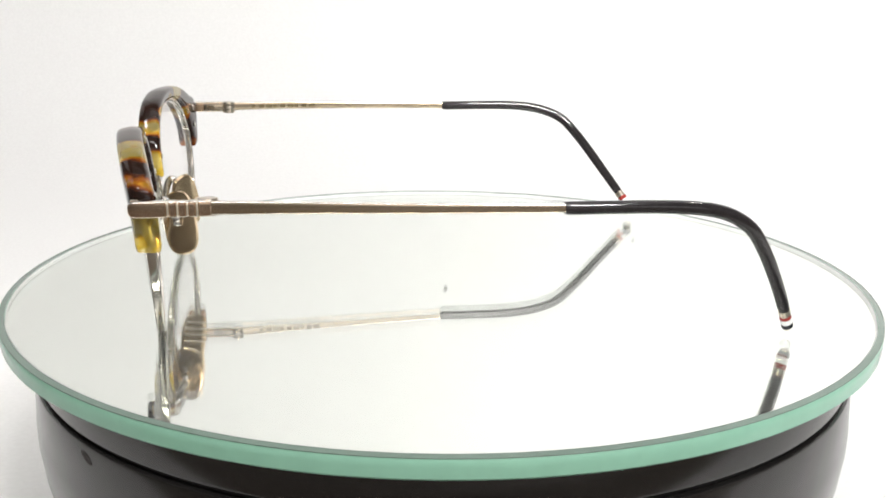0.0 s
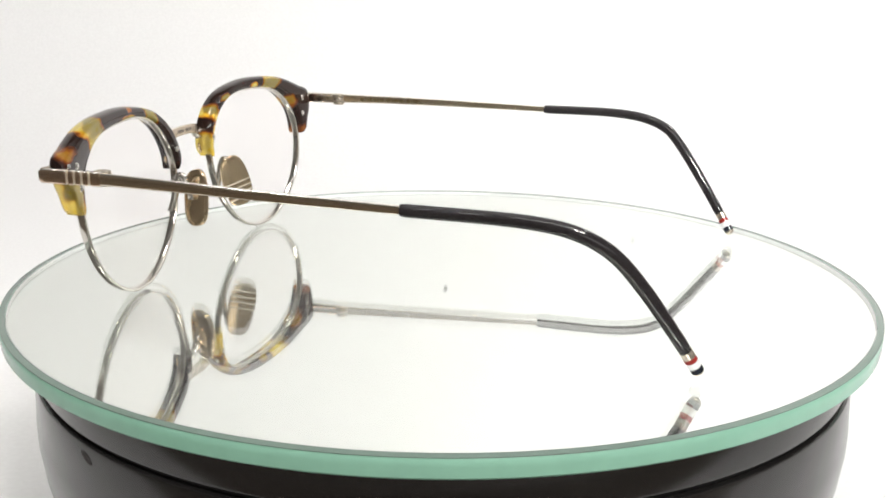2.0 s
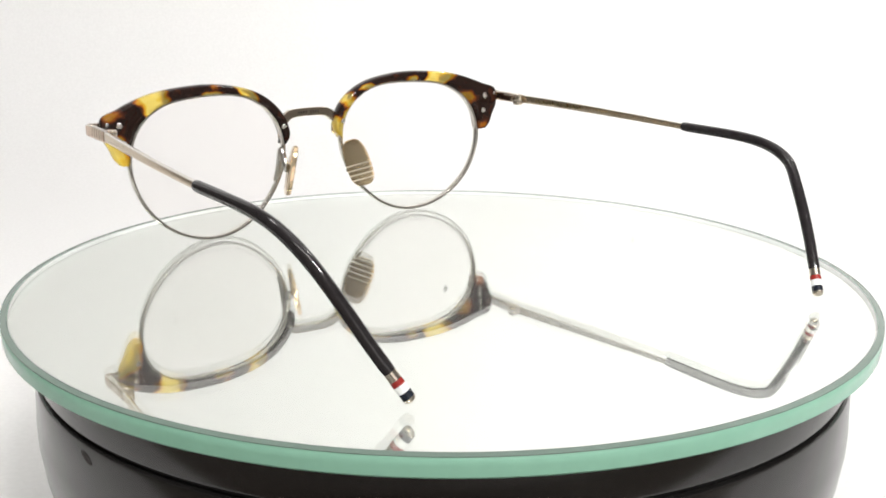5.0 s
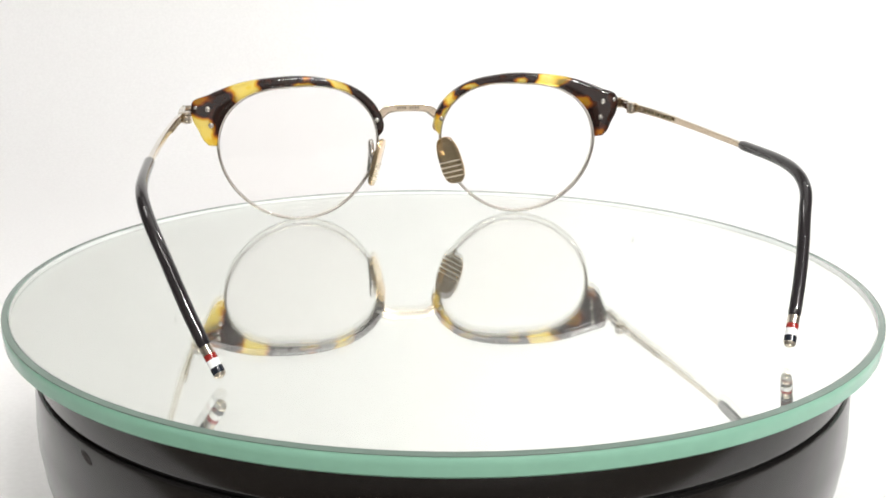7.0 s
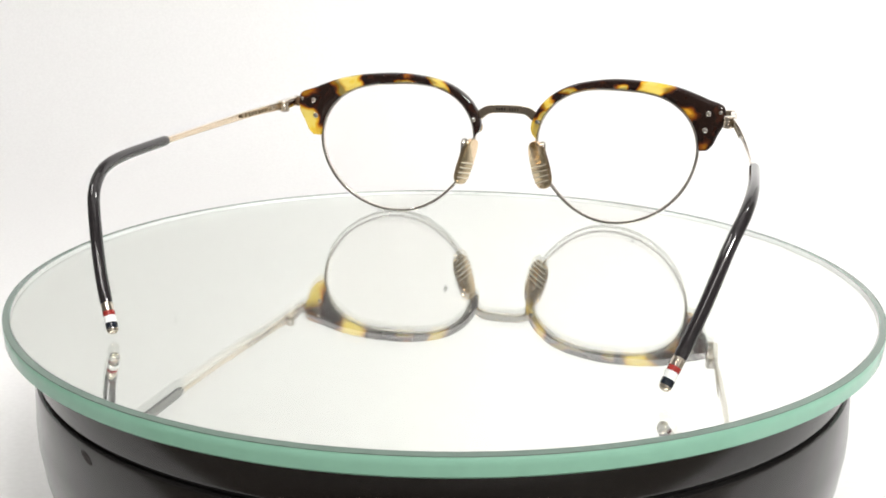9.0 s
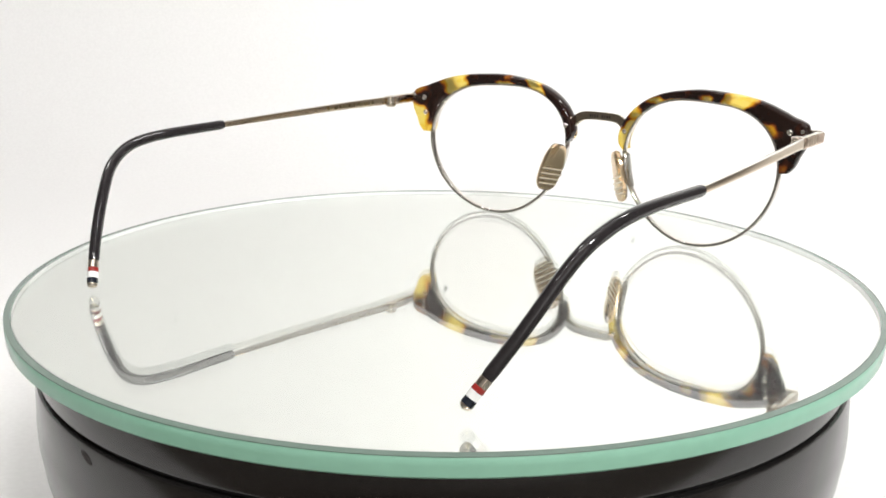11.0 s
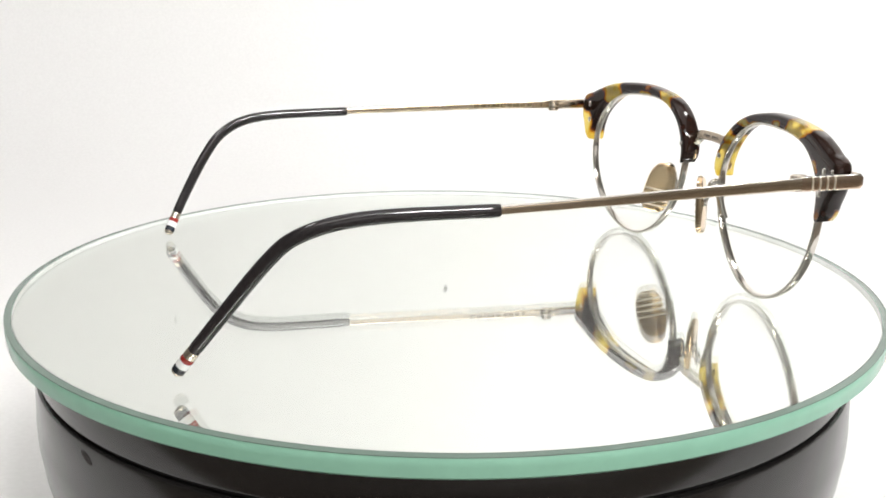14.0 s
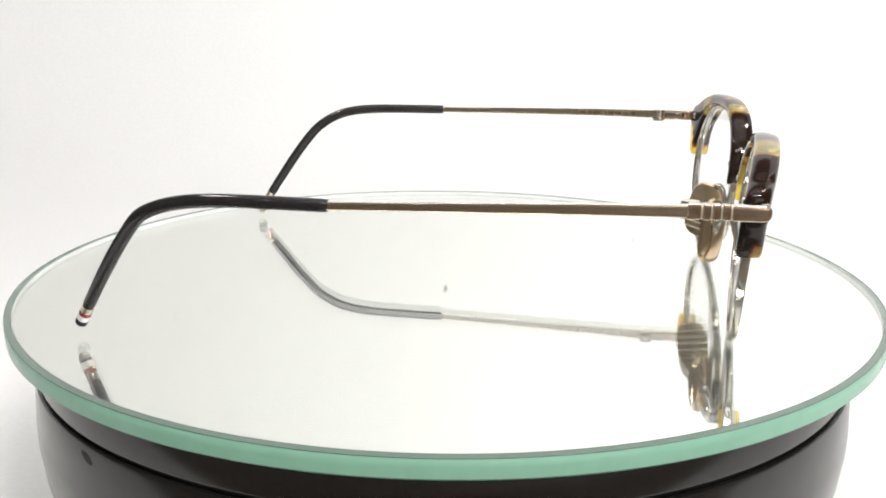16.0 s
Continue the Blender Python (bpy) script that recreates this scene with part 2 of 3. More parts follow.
# ---- the tent and the room behind the camera ----
def build_tent():
    bm = bmesh.new()
    prof = [(-0.115, 0.0)]
    rad = 0.16
    for i in range(17):
        a = math.pi / 2 * i / 16
        prof.append((TENT_BACK - rad + rad * math.sin(a), rad - rad * math.cos(a)))
    prof.append((TENT_BACK, TENT_TOP))
    thick = 0.004
    rings = []
    for x in (-TENT_X, TENT_X):
        rings.append([(x, y, z) for y, z in prof] + [(x, y + thick, z - thick) for y, z in reversed(prof)])
    skin(bm, rings)
    tagged(part("backdrop", bm, M_CLOTH), "seamless white cloth sweep under and behind the turntable", "backdrop", kind="structure")
    for x, z, w, mat in ((0.001, 0.219, 1.5, M_SPECK), (-0.204, 0.246, 1.4, M_FAINT), (0.140, 0.180, 1.6, M_FAINT), (0.299, 0.286, 2.2, M_FAINT)):
        b = bmesh.new()
        vs = bmesh.ops.create_circle(b, cap_ends=True, segments=14, radius=w * MM)["verts"]
        for i, v in enumerate(vs):
            v.co = Vector((v.co.x * (1 + 0.2 * math.sin(3 * i)), 0.0, v.co.y * 1.5)) + Vector((x, TENT_BACK - 0.0006, z))
        ext = bmesh.ops.extrude_face_region(b, geom=b.faces[:])["geom"]
        for v in ext:
            if isinstance(v, bmesh.types.BMVert):
                v.co.y += 0.0004
        tagged(part("stain", b, mat, smooth=False), "small grey stain on the white cloth backdrop", "stain", group="stains on the backdrop")
    for name, lo, hi in (("wall_west", (-TENT_X - 0.006, TENT_FRONT, -0.004), (-TENT_X, TENT_BACK + 0.004, TENT_TOP)),
                         ("wall_east", (TENT_X, TENT_FRONT, -0.004), (TENT_X + 0.006, TENT_BACK + 0.004, TENT_TOP))):
        b = box(bmesh.new(), [v / MM for v in lo], [v / MM for v in hi])
        tagged(part(name, b, M_CLOTH, smooth=False), "white cloth side of the photo tent", "tent wall", kind="structure")
    b = box(bmesh.new(), (-700, -650, -34), (700, 650, -4.2), 2.0)
    tagged(part("table_top", b, M_TABLE), "brown wooden table under the white cloth", "table top", kind="structure")
    b = box(bmesh.new(), (-2000, -1820, -750), (2000, -1800, 1800))
    tagged(part("wall_south", b, M_ROOM, smooth=False), "dim grey room wall behind the camera", "wall", kind="structure")
    b = box(bmesh.new(), (-460, -560, 870), (460, 524, 874))
    tagged(part("canopy", b, M_CLOTH, smooth=False), "white cloth canopy above the sweep", "canopy", kind="structure")
    for name, lo, hi in (("wall_room_west", (-2020, -1820, -770), (-2000, 1220, 1820)), ("wall_room_east", (2000, -1820, -770), (2020, 1220, 1820)), ("wall_north", (-2000, 1200, -770), (2000, 1220, 1820))):
        tagged(part(name, box(bmesh.new(), lo, hi), M_ROOM, smooth=False), "dim grey room wall", "wall", kind="structure")
    b = box(bmesh.new(), (-2000, -1800, 1800), (2000, 1200, 1820))
    tagged(part("ceiling", b, M_ROOM, smooth=False), "dim grey room ceiling above the lamps", "ceiling", kind="structure")
    b = box(bmesh.new(), (-2000, -1800, -770), (2000, 1200, -750))
    tagged(part("floor", b, M_ROOM, smooth=False), "dim grey room floor below the tent", "floor", kind="structure")


# ---- lamp bars: two rows of small white light-emitting diodes ----
def build_led_bar(eye, target):
    bar = tagged(new("led_bar"), "slim black lamp bar with two rows of small white diodes", "lamp", group="lamp bars above the sweep")
    bar.matrix_world = look(eye, target)
    part("housing", box(bmesh.new(), (-95, -32, 0.5), (95, 32, 14), 3.0), M_SEAM, bar)
    foot = bar.matrix_world.inverted()
    for s in (-1, 1):
        low = Vector((s * 0.08, 0.0, 0.012))
        high = bar.matrix_world @ low
        high = foot @ Vector((high.x, high.y, 0.8705))
        part("hanger", sweep([low / MM, high / MM], lambda u: (1.5, 1.5), oval(8), up=(1, 0, 0)), M_SEAM, bar)
    mesh = None
    for i in range(7):
        for j in (-1, 1):
            if mesh is None:
                b = bmesh.new()
                bmesh.ops.create_cone(b, cap_ends=True, segments=12, radius1=3.2 * MM, radius2=3.2 * MM, depth=1.0 * MM)
                led = part("diode", b, M_DIODE, bar, smooth=False)
                mesh = led.data
            else:
                led = new("diode", mesh)
                led.parent = bar
            led.location = ((i - 3) * 26 * MM, j * 16 * MM, 0.0)
    return bar


# ---- the turntable ----
def build_turntable():
    base = tagged(new("turntable"), "round glossy black plastic display turntable on white cloth", "turntable")
    base.location = (-0.0001, 0.0042, 0.0)
    body = [(0.020, -0.0575), (0.0921, -0.0575), (0.0941, -0.0555), (0.0962, -0.049), (0.0975, -0.044), (0.0989, -0.038), (0.0998, -0.031),
            (0.0999, -0.027), (0.0997, -0.023), (0.0995, -0.0170), (0.0993, -0.0163), (0.0987, -0.0161), (0.020, -0.0161)]
    part("body", lathe([(r * 0.9955, z + ZP) for r, z in body], 160), M_BLACK, base)
    part("seam", lathe([(r * 0.9955, z + ZP) for r, z in ((0.02, -0.0161), (0.0978, -0.0161), (0.0978, -0.0152), (0.02, -0.0152))], 160), M_SEAM, base, "dark recessed seam")
    plat = [(0.02, -0.0152), (0.0983, -0.0152), (0.0988, -0.0149), (0.0989, -0.0144), (0.0985, -0.0070), (0.0981, -0.0060), (0.0971, -0.0055), (0.02, -0.0055)]
    part("platter", lathe([(r * 0.9955, z + ZP) for r, z in plat], 160), M_BLACK, base)
    b = bmesh.new()
    bmesh.ops.create_uvsphere(b, u_segments=12, v_segments=8, radius=1.0)
    angle = -44.5
    spot = pose(0.0991 * math.sin(radians(angle)), -0.0991 * math.cos(radians(angle)), ZP - 0.0186, 0, 0, angle) @ pose(0, 0, 0, 0, 28, 0)
    for v in b.verts:
        v.co = spot @ Vector((v.co.x * 0.0022, v.co.y * 0.0005, v.co.z * 0.0006))
    part("scuff", b, M_SCUFF, base, "small dull scuff")
    pad = [(0.02, -0.0055), (0.088, -0.0055), (0.088, -0.0043), (0.02, -0.0043)]
    part("rubber_mat", lathe([(r * 0.9955, z + ZP) for r, z in pad], 128), M_SEAM, base)
    return base


R_PLATE = 0.1019


def build_plate():
    """Glass with silvering below: the top is clear, the back a mirror, the rim ground and bevelled."""
    plate = tagged(new("mirror_plate"), "round mirrored glass plate with a green ground edge", "mirror plate")
    k, thick = 192, 0.0042
    bm = bmesh.new()
    for z, mat in ((0.0, 0), (-0.0041, 1)):
        vs = [bm.verts.new((R_PLATE * math.cos(2 * math.pi * i / k), R_PLATE * math.sin(2 * math.pi * i / k), z)) for i in range(k)]
        f = bm.faces.new(vs if mat == 0 else vs[::-1])
        f.material_index = mat
    me_disc = part("glass_disc", bm, [M_GLASS, M_MIRROR], plate, "clear glass, silvered below", smooth=False)
    me_disc.visible_shadow = False
    if me_disc.data.polygons[0].normal.z < 0:
        me_disc.data.flip_normals()
    rim = [(R_PLATE, 0.0), (R_PLATE + 0.0013, -0.00022), (R_PLATE + 0.00145, -0.0005), (R_PLATE + 0.0015, -0.0020), (R_PLATE + 0.0014, -thick + 0.0004), (R_PLATE + 0.0010, -thick), (R_PLATE - 0.001, -thick)]
    rings = [[(r * math.cos(2 * math.pi * i / k), r * math.sin(2 * math.pi * i / k), z) for i in range(k)] for r, z in rim]
    bm = bmesh.new()
    skin(bm, rings, caps=False)
    for f in bm.faces:
        if f.calc_center_median().z > -0.0002:
            f.material_index = 1
    # inner_edge paints in pale colour the brightness seen through the clear rim
    for name, mat, label, top, low in (("inner_edge", M_SKIN, "inside of the rim, its brightness painted pale", -0.0012, -thick + 0.0002), ("inner_bevel", M_INNER, "grey line of the bevel inside the glass", -0.00015, -0.0012)):
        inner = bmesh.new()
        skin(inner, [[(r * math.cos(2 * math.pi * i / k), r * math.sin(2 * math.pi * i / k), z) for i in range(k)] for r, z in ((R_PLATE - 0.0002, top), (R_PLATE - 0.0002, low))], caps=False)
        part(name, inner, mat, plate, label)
    ring = [[((R_PLATE + 0.00135 + 0.00010 * math.cos(b)) * math.cos(a), (R_PLATE + 0.00135 + 0.00010 * math.cos(b)) * math.sin(a), -0.0002 + 0.00010 * math.sin(b)) for b in (math.pi * q / 4 for q in range(8))] for a in (2 * math.pi * i / k for i in range(k))]
    arris = bmesh.new()
    skin(arris, ring, closed=True)
    part("arris", arris, M_BEVEL, plate, "grey-green line where the bevel meets the edge")
    part("ground_edge", bm, [M_EDGE, M_BEVEL], plate, "pale green ground glass edge")
    return plate


# ---- the eyeglasses, in millimetres: x to the wearer's right as seen from behind, y forward, z up from the plate ----
LENS_X, LENS_Z = 33.43, 21.05


def face(x, z):
    """How far forward the front's curved face lies."""
    return -1.56 - 0.0015 * x * x + 0.0844 * (z - LENS_Z)


def lens_radius(a):
    return (21.258 + 1.958 * math.cos(2 * a) - 0.134 * math.sin(2 * a) + 0.041 * math.cos(3 * a) + 0.961 * math.sin(3 * a)
            - 0.061 * math.cos(4 * a) - 0.025 * math.sin(4 * a) - 0.066 * math.cos(5 * a) + 0.037 * math.sin(5 * a))


def on_front(side, r, a, off=0.0):
    x, z = LENS_X + r * math.cos(a), LENS_Z + r * math.sin(a)
    return Vector((side * x, face(x, z) + off, z))


BROW_OUT = ((6, 26.8), (8, 28.0), (14, 30.0), (18, 32.2), (22, 33.5), (26.5, 34.3), (28.5, 33.6), (33, 31.2), (42, 28.3), (53, 25.7), (62, 23.9), (75, 22.25), (90, 21.7),
            (107, 22.05), (120, 23.3), (132, 24.8), (143, 26.0), (152, 26.8), (160, 27.0), (166, 26.7), (170, 25.6), (172.5, 23.8))
# amber patches: angle from, to; share of the brow's width from, to; slant in degrees; tone
AMBER = {-1: ((-4, 22, 0.26, 1.0, 0, 1.0), (-4, 13, 0.0, 0.5, 0, 0.9), (27, 33, 0.72, 1.0, 0, 0.55), (41.5, 60, 0.0, 1.0, -3, 1.0), (87, 104, 0.0, 0.32, 0, 1.0),
              (93, 103, 0.45, 1.0, 0, 0.42), (117, 131, 0.0, 1.0, 8, 1.0)),
         1: ((151, 181, 0.0, 0.45, 0, 1.0), (159, 181, 0.0, 1.0, 0, 1.0), (142, 150, 0.0, 1.0, 2, 1.0), (126, 133, 0.0, 0.9, -4, 1.0), (110, 128, 0.0, 0.12, 0, 0.9),
             (80, 92, 0.0, 0.5, 0, 1.0), (53, 73, 0.0, 1.0, 2, 1.0), (28, 38, 0.0, 0.32, 0, 0.75), (4, 11.5, 0.0, 0.7, 0, 0.42))}


def brow_radius(deg):
    w = 1.3 + 5.0 * smoothstep(32, 48, deg) * (1 - smoothstep(158, 168, deg))
    return sum(table_lookup(BROW_OUT, deg + w * d / 4) for d in range(-4, 5)) / 9


def build_brow(side, glasses):
    bm = bmesh.new()
    layer = bm.verts.layers.float.new("amber")
    # rounded section: u across (0 inner, 1 outer), v through (0 back, 1 front)
    nu, nv = 9, 7
    ring = [(i / nu, 0.0) for i in range(nu)] + [(1.0, i / nv) for i in range(nv)] + [(1 - i / nu, 1.0) for i in range(nu)] + [(0.0, 1 - i / nv) for i in range(nv)]
    rings, amber = [], []
    a0, a1, steps = 6.0, 172.5, 333
    for s in range(steps + 1):
        deg = a0 + (a1 - a0) * s / steps
        a = radians(deg)
        ri, ro = lens_radius(a) + 0.45, brow_radius(deg)
        end = min(1.0, math.sqrt(max(0.0, 1 - (1 - min((s + 1.2) / 9, (steps - s + 1.2) / 9, 1.0)) ** 2)))
        back, front = -2.0, 3.15 - 0.35 * (1 - smoothstep(12, 45, deg))
        row, am = [], []
        for u, v in ring:
            # pull the section's corners in for rounded edges
            cu, cv = (u - 0.5) * 2, (v - 0.5) * 2
            q = (abs(cu) ** 4 + abs(cv) ** 4) ** 0.25 or 1.0
            m = max(abs(cu), abs(cv)) / q
            cu, cv = cu * m * (0.6 + 0.4 * end), cv * m * (0.7 + 0.3 * end)
            top = ro - 0.55 * max(cv, 0.0)
            rr = (ri + top) / 2 + cu * (top - ri) / 2
            yy = (back + front) / 2 + cv * (front - back) / 2
            row.append(on_front(side, rr, a, yy) * MM)
            w = noise.noise(Vector((deg * 0.11, u * 1.6, side * 7.3 + v * 0.9)))
            w2 = noise.noise(Vector((deg * 0.30, u * 2.4 + 9, side * 3.1 + v * 1.3)))
            w3 = noise.noise(Vector((deg * 0.14 + 20, u * 1.1, side * 2.7 + v * 1.4)))
            val = 0.0
            for p0, p1, u0, u1, slant, tone in AMBER[side]:
                d = deg + 2.2 * w + 1.6 * w2 + slant * (u - 0.5) + 5.0 * max(v - 0.25, 0.0) * w3
                e = min(d - p0, p1 - d)
                uu = u + 0.12 * w2
                g = min(uu - u0 + (0.3 if u0 == 0 else 0), u1 - uu + (0.3 if u1 == 1 else 0))
                val = max(val, tone * smoothstep(-2.8, 3.2, e) * smoothstep(-0.15, 0.18, g))
            if side > 0:
                val = max(val, smoothstep(0.5, 0.75, v + 0.2 * w2) * smoothstep(0.25, 0.5, u) * (1 - smoothstep(9.5, 12.5, deg + 2 * w)))
            am.append(-0.045 + 0.74 * val + 0.06 * max(w2, 0))
        rings.append(row)
        amber.append(am)
    vs = skin(bm, rings)
    for row, am in zip(vs, amber):
        for v, x in zip(row, am):
            v[layer] = x
    brow = part("brow", bm, M_TORT, glasses, "tortoiseshell acetate brow piece")
    for x, z, r in ((59.6, 34.3, 0.85), (58.9, 29.6, 0.85), (63.0, 34.9, 0.5), (9.9, 29.4, 0.75)):
        b = bmesh.new()
        bmesh.ops.create_uvsphere(b, u_segments=12, v_segments=8, radius=r * MM)
        for v in b.verts:
            v.co.y *= 0.45
            v.co += Vector((side * x, face(x, z) - 2.0, z)) * MM
        part("rivet", b, M_SILVER, brow, "silver rivet")
    return brow


def build_rim(side, glasses):
    n = 120
    path = [on_front(side, lens_radius(2 * math.pi * i / n) + 0.45, 2 * math.pi * i / n) for i in range(n)]
    bm = bmesh.new()
    rings = []
    for i, pnt in enumerate(path):
        out = (pnt - Vector((side * LENS_X, pnt.y, LENS_Z))).normalized()
        rings.append([(pnt + out * (x * 0.46) + Vector((0, y * 0.92, 0))) * MM for x, y in oval(18, 2.2)])
    skin(bm, rings, closed=True)
    rim = part("rim", bm, M_RIM, glasses, "thin polished metal lens rim")
    return rim


def build_lens(side, glasses):
    bm = bmesh.new()
    n, m = 96, 8
    grid = []
    for off in (0.55, -0.55):
        c = bm.verts.new(on_front(side, 0, 0, off + 0.75) * MM)
        rows = []
        for k in range(1, m + 1):
            u = k / m
            rows.append([bm.verts.new(on_front(side, lens_radius(2 * math.pi * i / n) * u, 2 * math.pi * i / n, off + 0.75 * (1 - u * u)) * MM) for i in range(n)])
        for i in range(n):
            bm.faces.new((c, rows[0][i], rows[0][(i + 1) % n]))
            for a, b in zip(rows, rows[1:]):
                bm.faces.new((a[i], b[i], b[(i + 1) % n], a[(i + 1) % n]))
        grid.append(rows[-1])
    for i in range(n):
        bm.faces.new((grid[0][i], grid[1][i], grid[1][(i + 1) % n], grid[0][(i + 1) % n]))
    ob = part("lens", bm, M_LENS, glasses, "clear glass lens")
    ob.visible_shadow = False
    return ob


def build_bridge(glasses):
    half = [(9.4, 0.5, 29.9), (8.3, 0.7, 30.6), (7.1, 0.9, 31.5), (5.7, 1.1, 32.15), (3.0, 1.2, 32.4)]
    nodes = [(-x, y, z) for x, y, z in half] + [(0, 1.2, 32.45)] + half[::-1]
    bridge = part("bridge", sweep(spline(nodes, 6), lambda u: (1.05, 1.22 + 0.28 * abs(2 * u - 1) ** 2), oval(20, 4.0), up=(0, 0.2, 1)), M_GOLD, glasses, "antique gold metal bridge")
    pale_edges(bridge, M_EDGE_PALE, 0.7)
    for s in (-1, 1):
        b = bmesh.new()
        bmesh.ops.create_uvsphere(b, u_segments=16, v_segments=10, radius=1.0 * MM)
        for v in b.verts:
            v.co = Vector((v.co.x * 1.3, v.co.y * 0.7, v.co.z * 1.8)) + Vector((s * 8.9, 0.5, 26.9)) * MM
        part("bridge_tab", b, M_PAD, bridge, "rosy gold tab")
    for i in range(9):
        if i != 4:
            part("engraved_bar", box(bmesh.new(), (-3.4 + i * 0.8, 0.09, 31.95), (-3.0 + i * 0.8, 0.40, 32.85), 0.05), M_SLEEVE, bridge, smooth=False)
    return bridge


def build_nose_pad(side, glasses):
    """A gold oval plate with four engraved lines, on a looped arm."""
    arm_nodes = [(12.3, -1.6, 13.8), (12.0, -2.6, 17.0), (11.9, -3.4, 20.4), (12.0, -4.3, 22.9), (12.1, -5.6, 22.7), (12.1, -6.4, 20.6), (12.0, -7.3, 19.0)]
    arm = part("pad_arm", sweep(spline([(side * x, y, z) for x, y, z in arm_nodes], 6), lambda u: (0.92, 0.92), oval(12)), M_SILVER, glasses, "curved silver wire arm")
    lo, hi = sorted((side * 11.2, side * 12.6))
    part("pad_box", box(bmesh.new(), (lo, -8.3, 17.0), (hi, -6.6, 19.8), 0.45), M_SILVER, arm)
    m = pad_pose(side)
    bm = bmesh.new()
    n = 40
    outline = []
    for i in range(n):
        a = 2 * math.pi * i / n
        c, s = math.cos(a), math.sin(a)
        outline.append((math.copysign(abs(c) ** 0.66, c) * 3.9 * (1 - 0.06 * s), math.copysign(abs(s) ** 0.74, s) * 7.3))
    rings = []
    for h, k in ((-0.95, 0.84), (-0.8, 0.96), (-0.2, 1.0), (0.4, 0.97), (0.55, 0.86)):
        rings.append([m @ (Vector((x * k, y * k, h - 0.012 * x * x)) * MM) for x, y in outline])
    skin(bm, rings)
    pad = part("nose_pad", bm, M_PAD, glasses, "oval gold metal nose pad with engraved lines")
    for i in range(4):
        y = -5.0 + 1.55 * i
        w = 3.95 * math.sqrt(max(0.1, 1 - (y / 7.3) ** 4)) * 0.95
        b = bmesh.new()
        vs = bmesh.ops.create_cube(b, size=1.0)["verts"]
        for v in vs:
            v.co = m @ (Vector((v.co.x * 2 * w, y + v.co.y * 0.38, 0.50 + v.co.z * 0.16)) * MM)
        part("engraved_line", b, M_LINE, pad, "bright engraved line", smooth=False)
    return pad


def pad_pose(side):
    """The pad's centre, leaning in at the top, its face towards the nose and back."""
    up = Vector((-side * 0.281, 0.124, 0.951)).normalized()
    out = Vector((0.95, -0.31, 0.0)) if side < 0 else Vector((-0.68, -0.73, 0.0))
    out = (out - up * out.dot(up)).normalized()
    wide = up.cross(out)
    m = Matrix((wide, up, out)).transposed().to_4x4()
    return Matrix.Translation(Vector((side * 11.0 + 0.5, -8.3, 17.4)) * MM) @ m


SLEEVE = {-1: ((70.4, -81.9, 32.65), (70.1, -107.3, 32.0), (68.3, -118.1, 28.4), (65.1, -124.3, 21.8), (60.3, -131.0, 11.0), (55.4, -136.1, 1.6)),
          1: ((70.4, -81.9, 32.55), (69.7, -105.6, 32.4), (68.1, -117.3, 29.65), (65.5, -123.0, 24.5), (61.5, -130.6, 14.2), (55.6, -139.1, 1.7))}


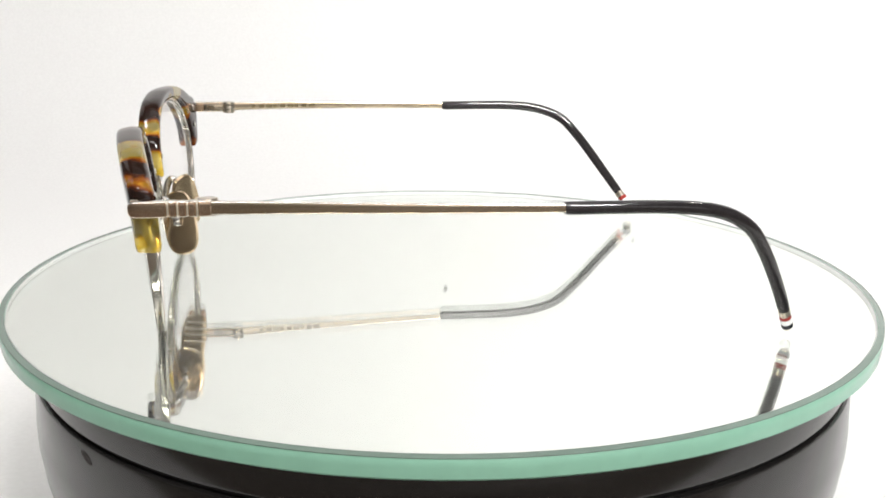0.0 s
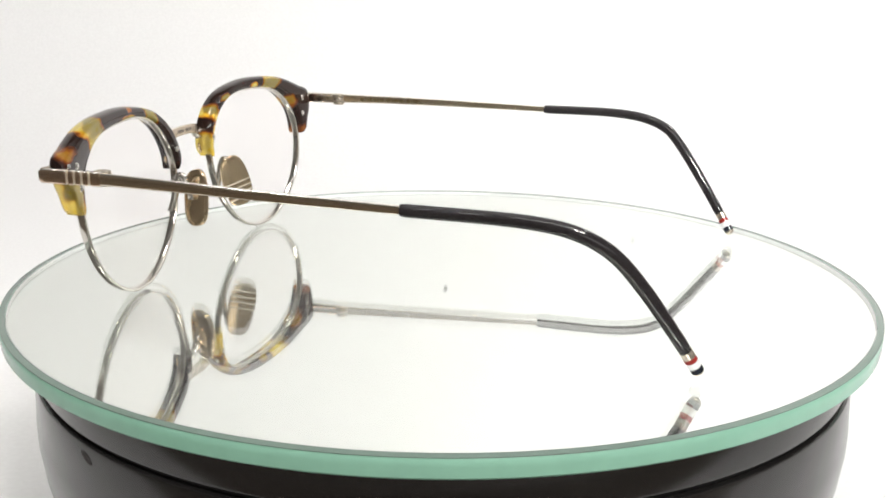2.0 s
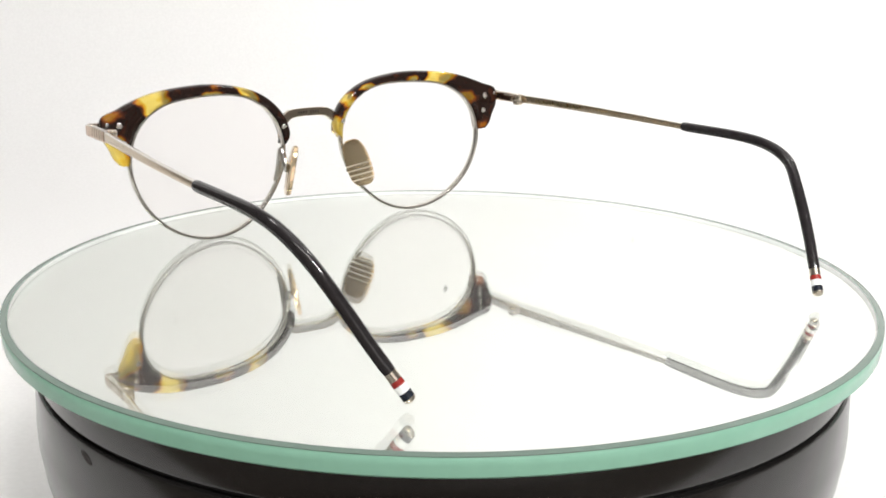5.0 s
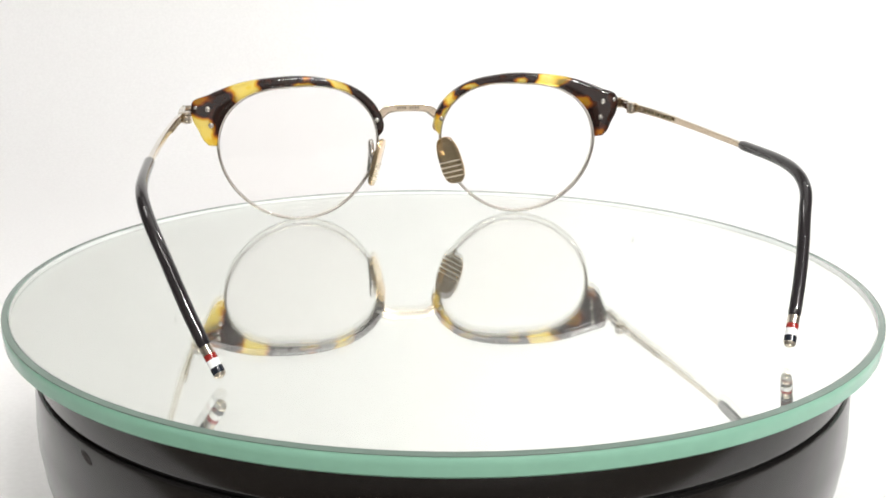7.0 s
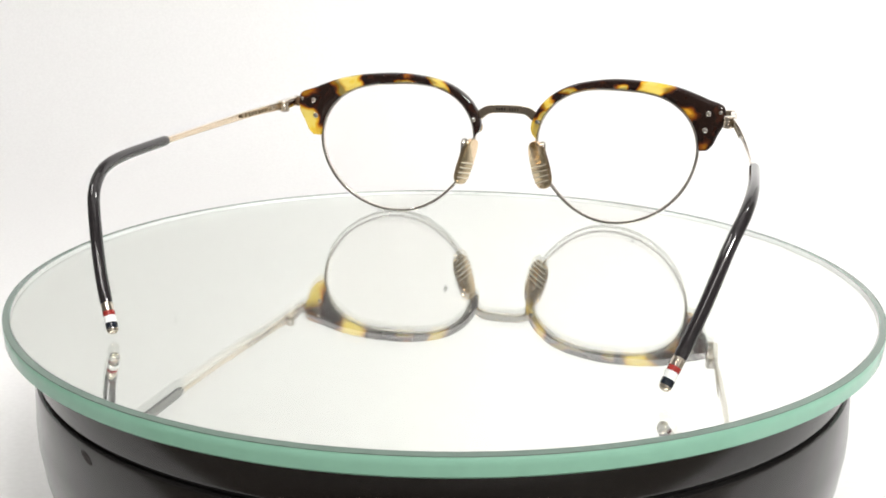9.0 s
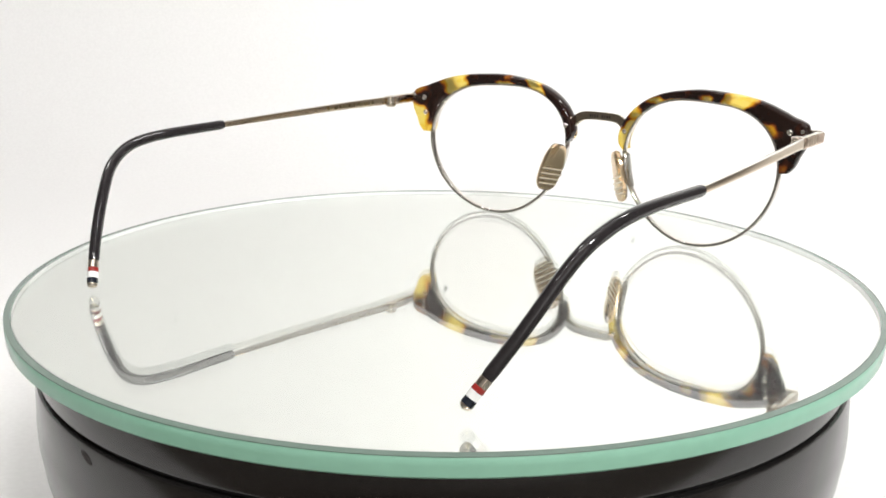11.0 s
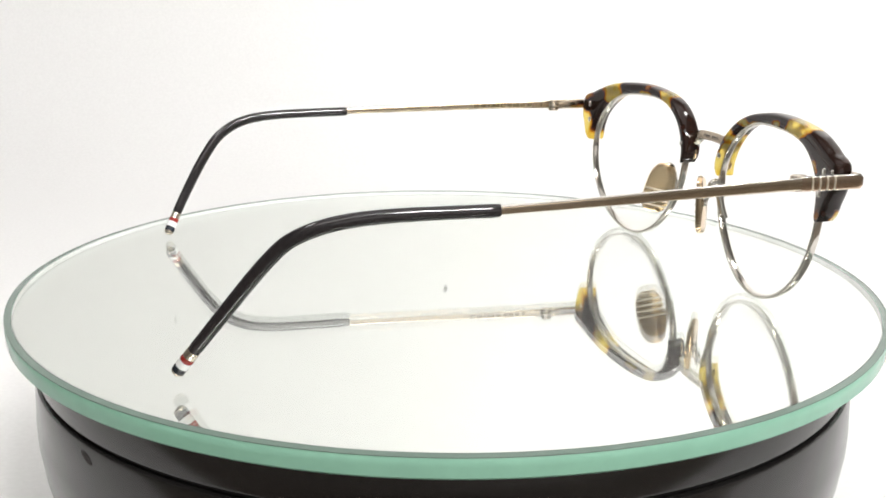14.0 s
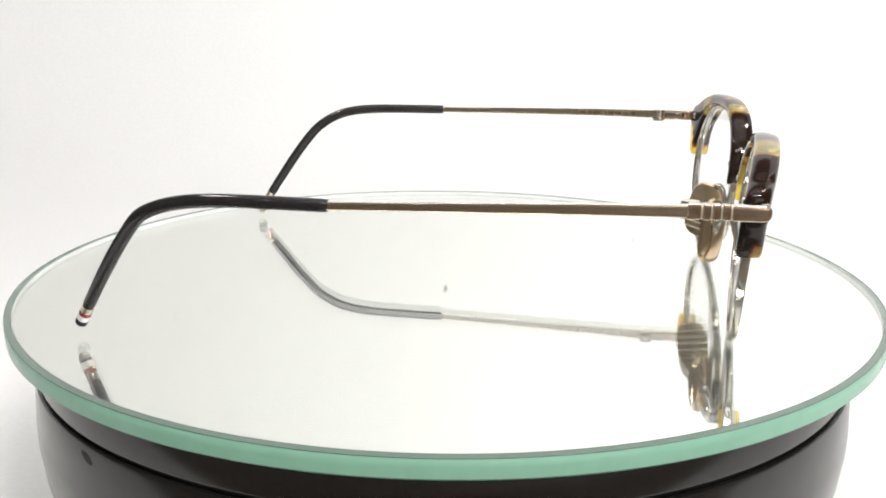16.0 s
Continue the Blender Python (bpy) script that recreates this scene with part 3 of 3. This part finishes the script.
def build_temple(side, glasses):
    rod = [(side * 66.6, -17.5, 33.6), (side * 68.2, -35.0, 33.5), (side * 69.6, -58.0, 33.1), (side * 70.4, -83.5, SLEEVE[side][0][2])]
    temple = part("temple", sweep(spline(rod, 12), lambda u: (0.62, 1.26 - 0.46 * u), oval(24, 2.4)), M_ROD, glasses, "slim antique gold metal temple")
    pale_edges(temple, M_EDGE_PALE, 0.38)
    # end piece: a bar with four grooves, capped where it turns in at the front
    bm = bmesh.new()
    cuts = [-10.6, -12.3, -14.0, -15.7]
    stations = [(-3.7, 0.1), (-3.9, 0.55), (-4.5, 0.9), (-5.4, 1.0)]
    for q in cuts:
        stations += [(q + 0.42, 1.0), (q + 0.24, 0.72), (q - 0.24, 0.72), (q - 0.42, 1.0)]
    stations += [(-18.0, 1.0), (-18.3, 0.6)]
    rings = []
    for y, k in stations:
        w, h = 0.9 * (0.6 + 0.4 * k), 1.5 * ((0.8 + 0.2 * k) if y < -6 else (0.35 + 0.65 * k))
        cx = 66.5 - 0.9 * 0.4 * (1 - k)
        rings.append([Vector((side * (cx + px * w), y, 33.55 + pz * h)) * MM for px, pz in oval(20, 2.5)])
    skin(bm, rings)
    end = part("end_piece", bm, M_END, glasses, "grooved antique gold corner bar")
    pale_edges(end, M_EDGE_PALE)
    for q in cuts:
        rings = [[Vector((side * (66.60 + px * 0.83), q + dy, 33.55 + pz * 1.32)) * MM for px, pz in oval(16, 2.5)] for dy in (0.17, -0.17)]
        bm = bmesh.new()
        skin(bm, rings)
        part("silver_line", bm, M_LINE, end, "bright line in a groove")
    lo, hi = sorted((side * 62.4, side * 66.9))
    part("corner_cap", box(bmesh.new(), (lo, -5.7, 31.95), (hi, -4.15, 35.15), 0.3), M_GOLD, end)
    # hinge: three knuckles on a pin, a leaf on the corner bar and one on the temple
    hinge = part("hinge", box(bmesh.new(), (min(side * 64.7, side * 65.9), -16.4, 32.5), (max(side * 64.7, side * 65.9), -10.5, 34.5), 0.35), M_GOLD, end, "small barrel hinge")
    for z, h in ((32.35, 0.95), (33.5, 1.2), (34.65, 0.95)):
        b = bmesh.new()
        bmesh.ops.create_cone(b, cap_ends=True, segments=20, radius1=1.3 * MM, radius2=1.3 * MM, depth=h * MM)
        bmesh.ops.bevel(b, geom=[e for e in b.edges if any(len(f.verts) > 4 for f in e.link_faces)], offset=0.2 * MM, segments=2, affect="EDGES", profile=0.5)
        for v in b.verts:
            v.co = Vector((v.co.x, v.co.y * 1.35, v.co.z)) + Vector((side * 65.1, -17.6, z)) * MM
        part("knuckle", b, M_PALE, hinge)
    # worn lettering on the temple's inner side, as plain bars
    for i in range(9):
        y = -25.0 - 2.1 * i
        x = 67.0 + 0.055 * (-y - 22.0) - 0.66
        part("engraved_bar", box(bmesh.new(), (min(side * x, side * (x + 0.3)), y - 0.4 - 0.35 * (i % 3), 33.0), (max(side * x, side * (x + 0.3)), y + 0.7, 34.0), 0.05), M_WORN, temple, smooth=False)
    path = spline([(side * x, y, z) for x, y, z in SLEEVE[side]], 14)
    for _ in range(14):
        path = [path[0]] + [(a + 2 * b + c) / 4 for a, b, c in zip(path, path[1:], path[2:])] + [path[-1]]
    dist = [0.0]
    for a, b in zip(path, path[1:]):
        dist.append(dist[-1] + (b - a).length)
    total = dist[-1]

    def along(s):
        for i in range(len(path) - 1):
            if s <= dist[i + 1]:
                u = (s - dist[i]) / max(dist[i + 1] - dist[i], 1e-6)
                return path[i].lerp(path[i + 1], u)
        return path[-1]

    def piece(name, s0, s1, rad, mat, label="", k=10):
        pts = [along(s0 + (s1 - s0) * i / k) for i in range(k + 1)]
        bm = sweep(pts, rad, oval(16), up=(side, 0, 0))
        return part(name, bm, mat, temple, label)

    def ease(u):
        return min(1.0, 0.92 + 6 * u) * (1.0 if u < 0.985 else 0.9)

    tip = 6.6
    piece("sleeve", -0.0, total - tip, lambda u: ((1.28 + 0.12 * smoothstep(0.15, 0.6, u) - 0.10 * smoothstep(0.75, 1, u)) * ease(u), (1.20 + 0.1 * smoothstep(0.2, 0.6, u)) * ease(u)), M_SLEEVE, "glossy black acetate sleeve", 64)
    s = total - tip
    for name, length, mat, label in (("gold_band", 1.7, M_PALE, "pale gold band"), ("red_band", 1.1, M_RED, "red enamel band"), ("white_band", 1.5, M_WHITE, "white enamel band"), ("navy_band", 1.3, M_NAVY, "navy enamel band")):
        piece(name, s - 0.05, s + length, lambda u: (1.30, 1.22), mat, label, 3)
        s += length
    piece("end_cap", s - 0.05, total, lambda u: (1.30 * math.sqrt(max(0.02, 1 - u ** 2.2)), 1.22 * math.sqrt(max(0.02, 1 - u ** 2.2))), M_PALE, "rounded pale gold end", 8)
    return temple


def build_eyeglasses():
    glasses = tagged(new("eyeglasses"), "tortoiseshell browline eyeglasses with gold metal temples on a mirror plate", "eyeglasses")
    for side in (-1, 1):
        build_rim(side, glasses)
        build_lens(side, glasses)
        build_brow(side, glasses)
        build_nose_pad(side, glasses)
        build_temple(side, glasses)
    build_bridge(glasses)
    return glasses


build_tent()
build_led_bar((-0.30, -0.50, 0.66), (0.0, 0.0, 0.05))
build_led_bar((0.14, -0.36, 0.66), (0.0, 0.02, 0.0))
build_turntable()
plate = build_plate()
eyeglasses = build_eyeglasses()


def turn(t):
    """The table's turn in degrees."""
    return 101.234 - 12.22841 * t - 0.22259 * t ** 2 + 0.030149 * t ** 3 - 0.00121953 * t ** 4 + 0.000010674 * t ** 5


def motions():
    times = [i * 0.5 for i in range(33)]
    spin = [Matrix.Rotation(radians(turn(t)), 4, "Z") for t in times]
    rest = Matrix.Translation((0.00385, 0.07098, ZP)) @ pose(0, 0, 0, 0, -0.36, -1.7)
    walk(plate, [(t, s @ Matrix.Translation((0.0, 0.00065, ZP))) for t, s in zip(times, spin)])
    walk(eyeglasses, [(t, s @ rest) for t, s in zip(times, spin)])


motions()
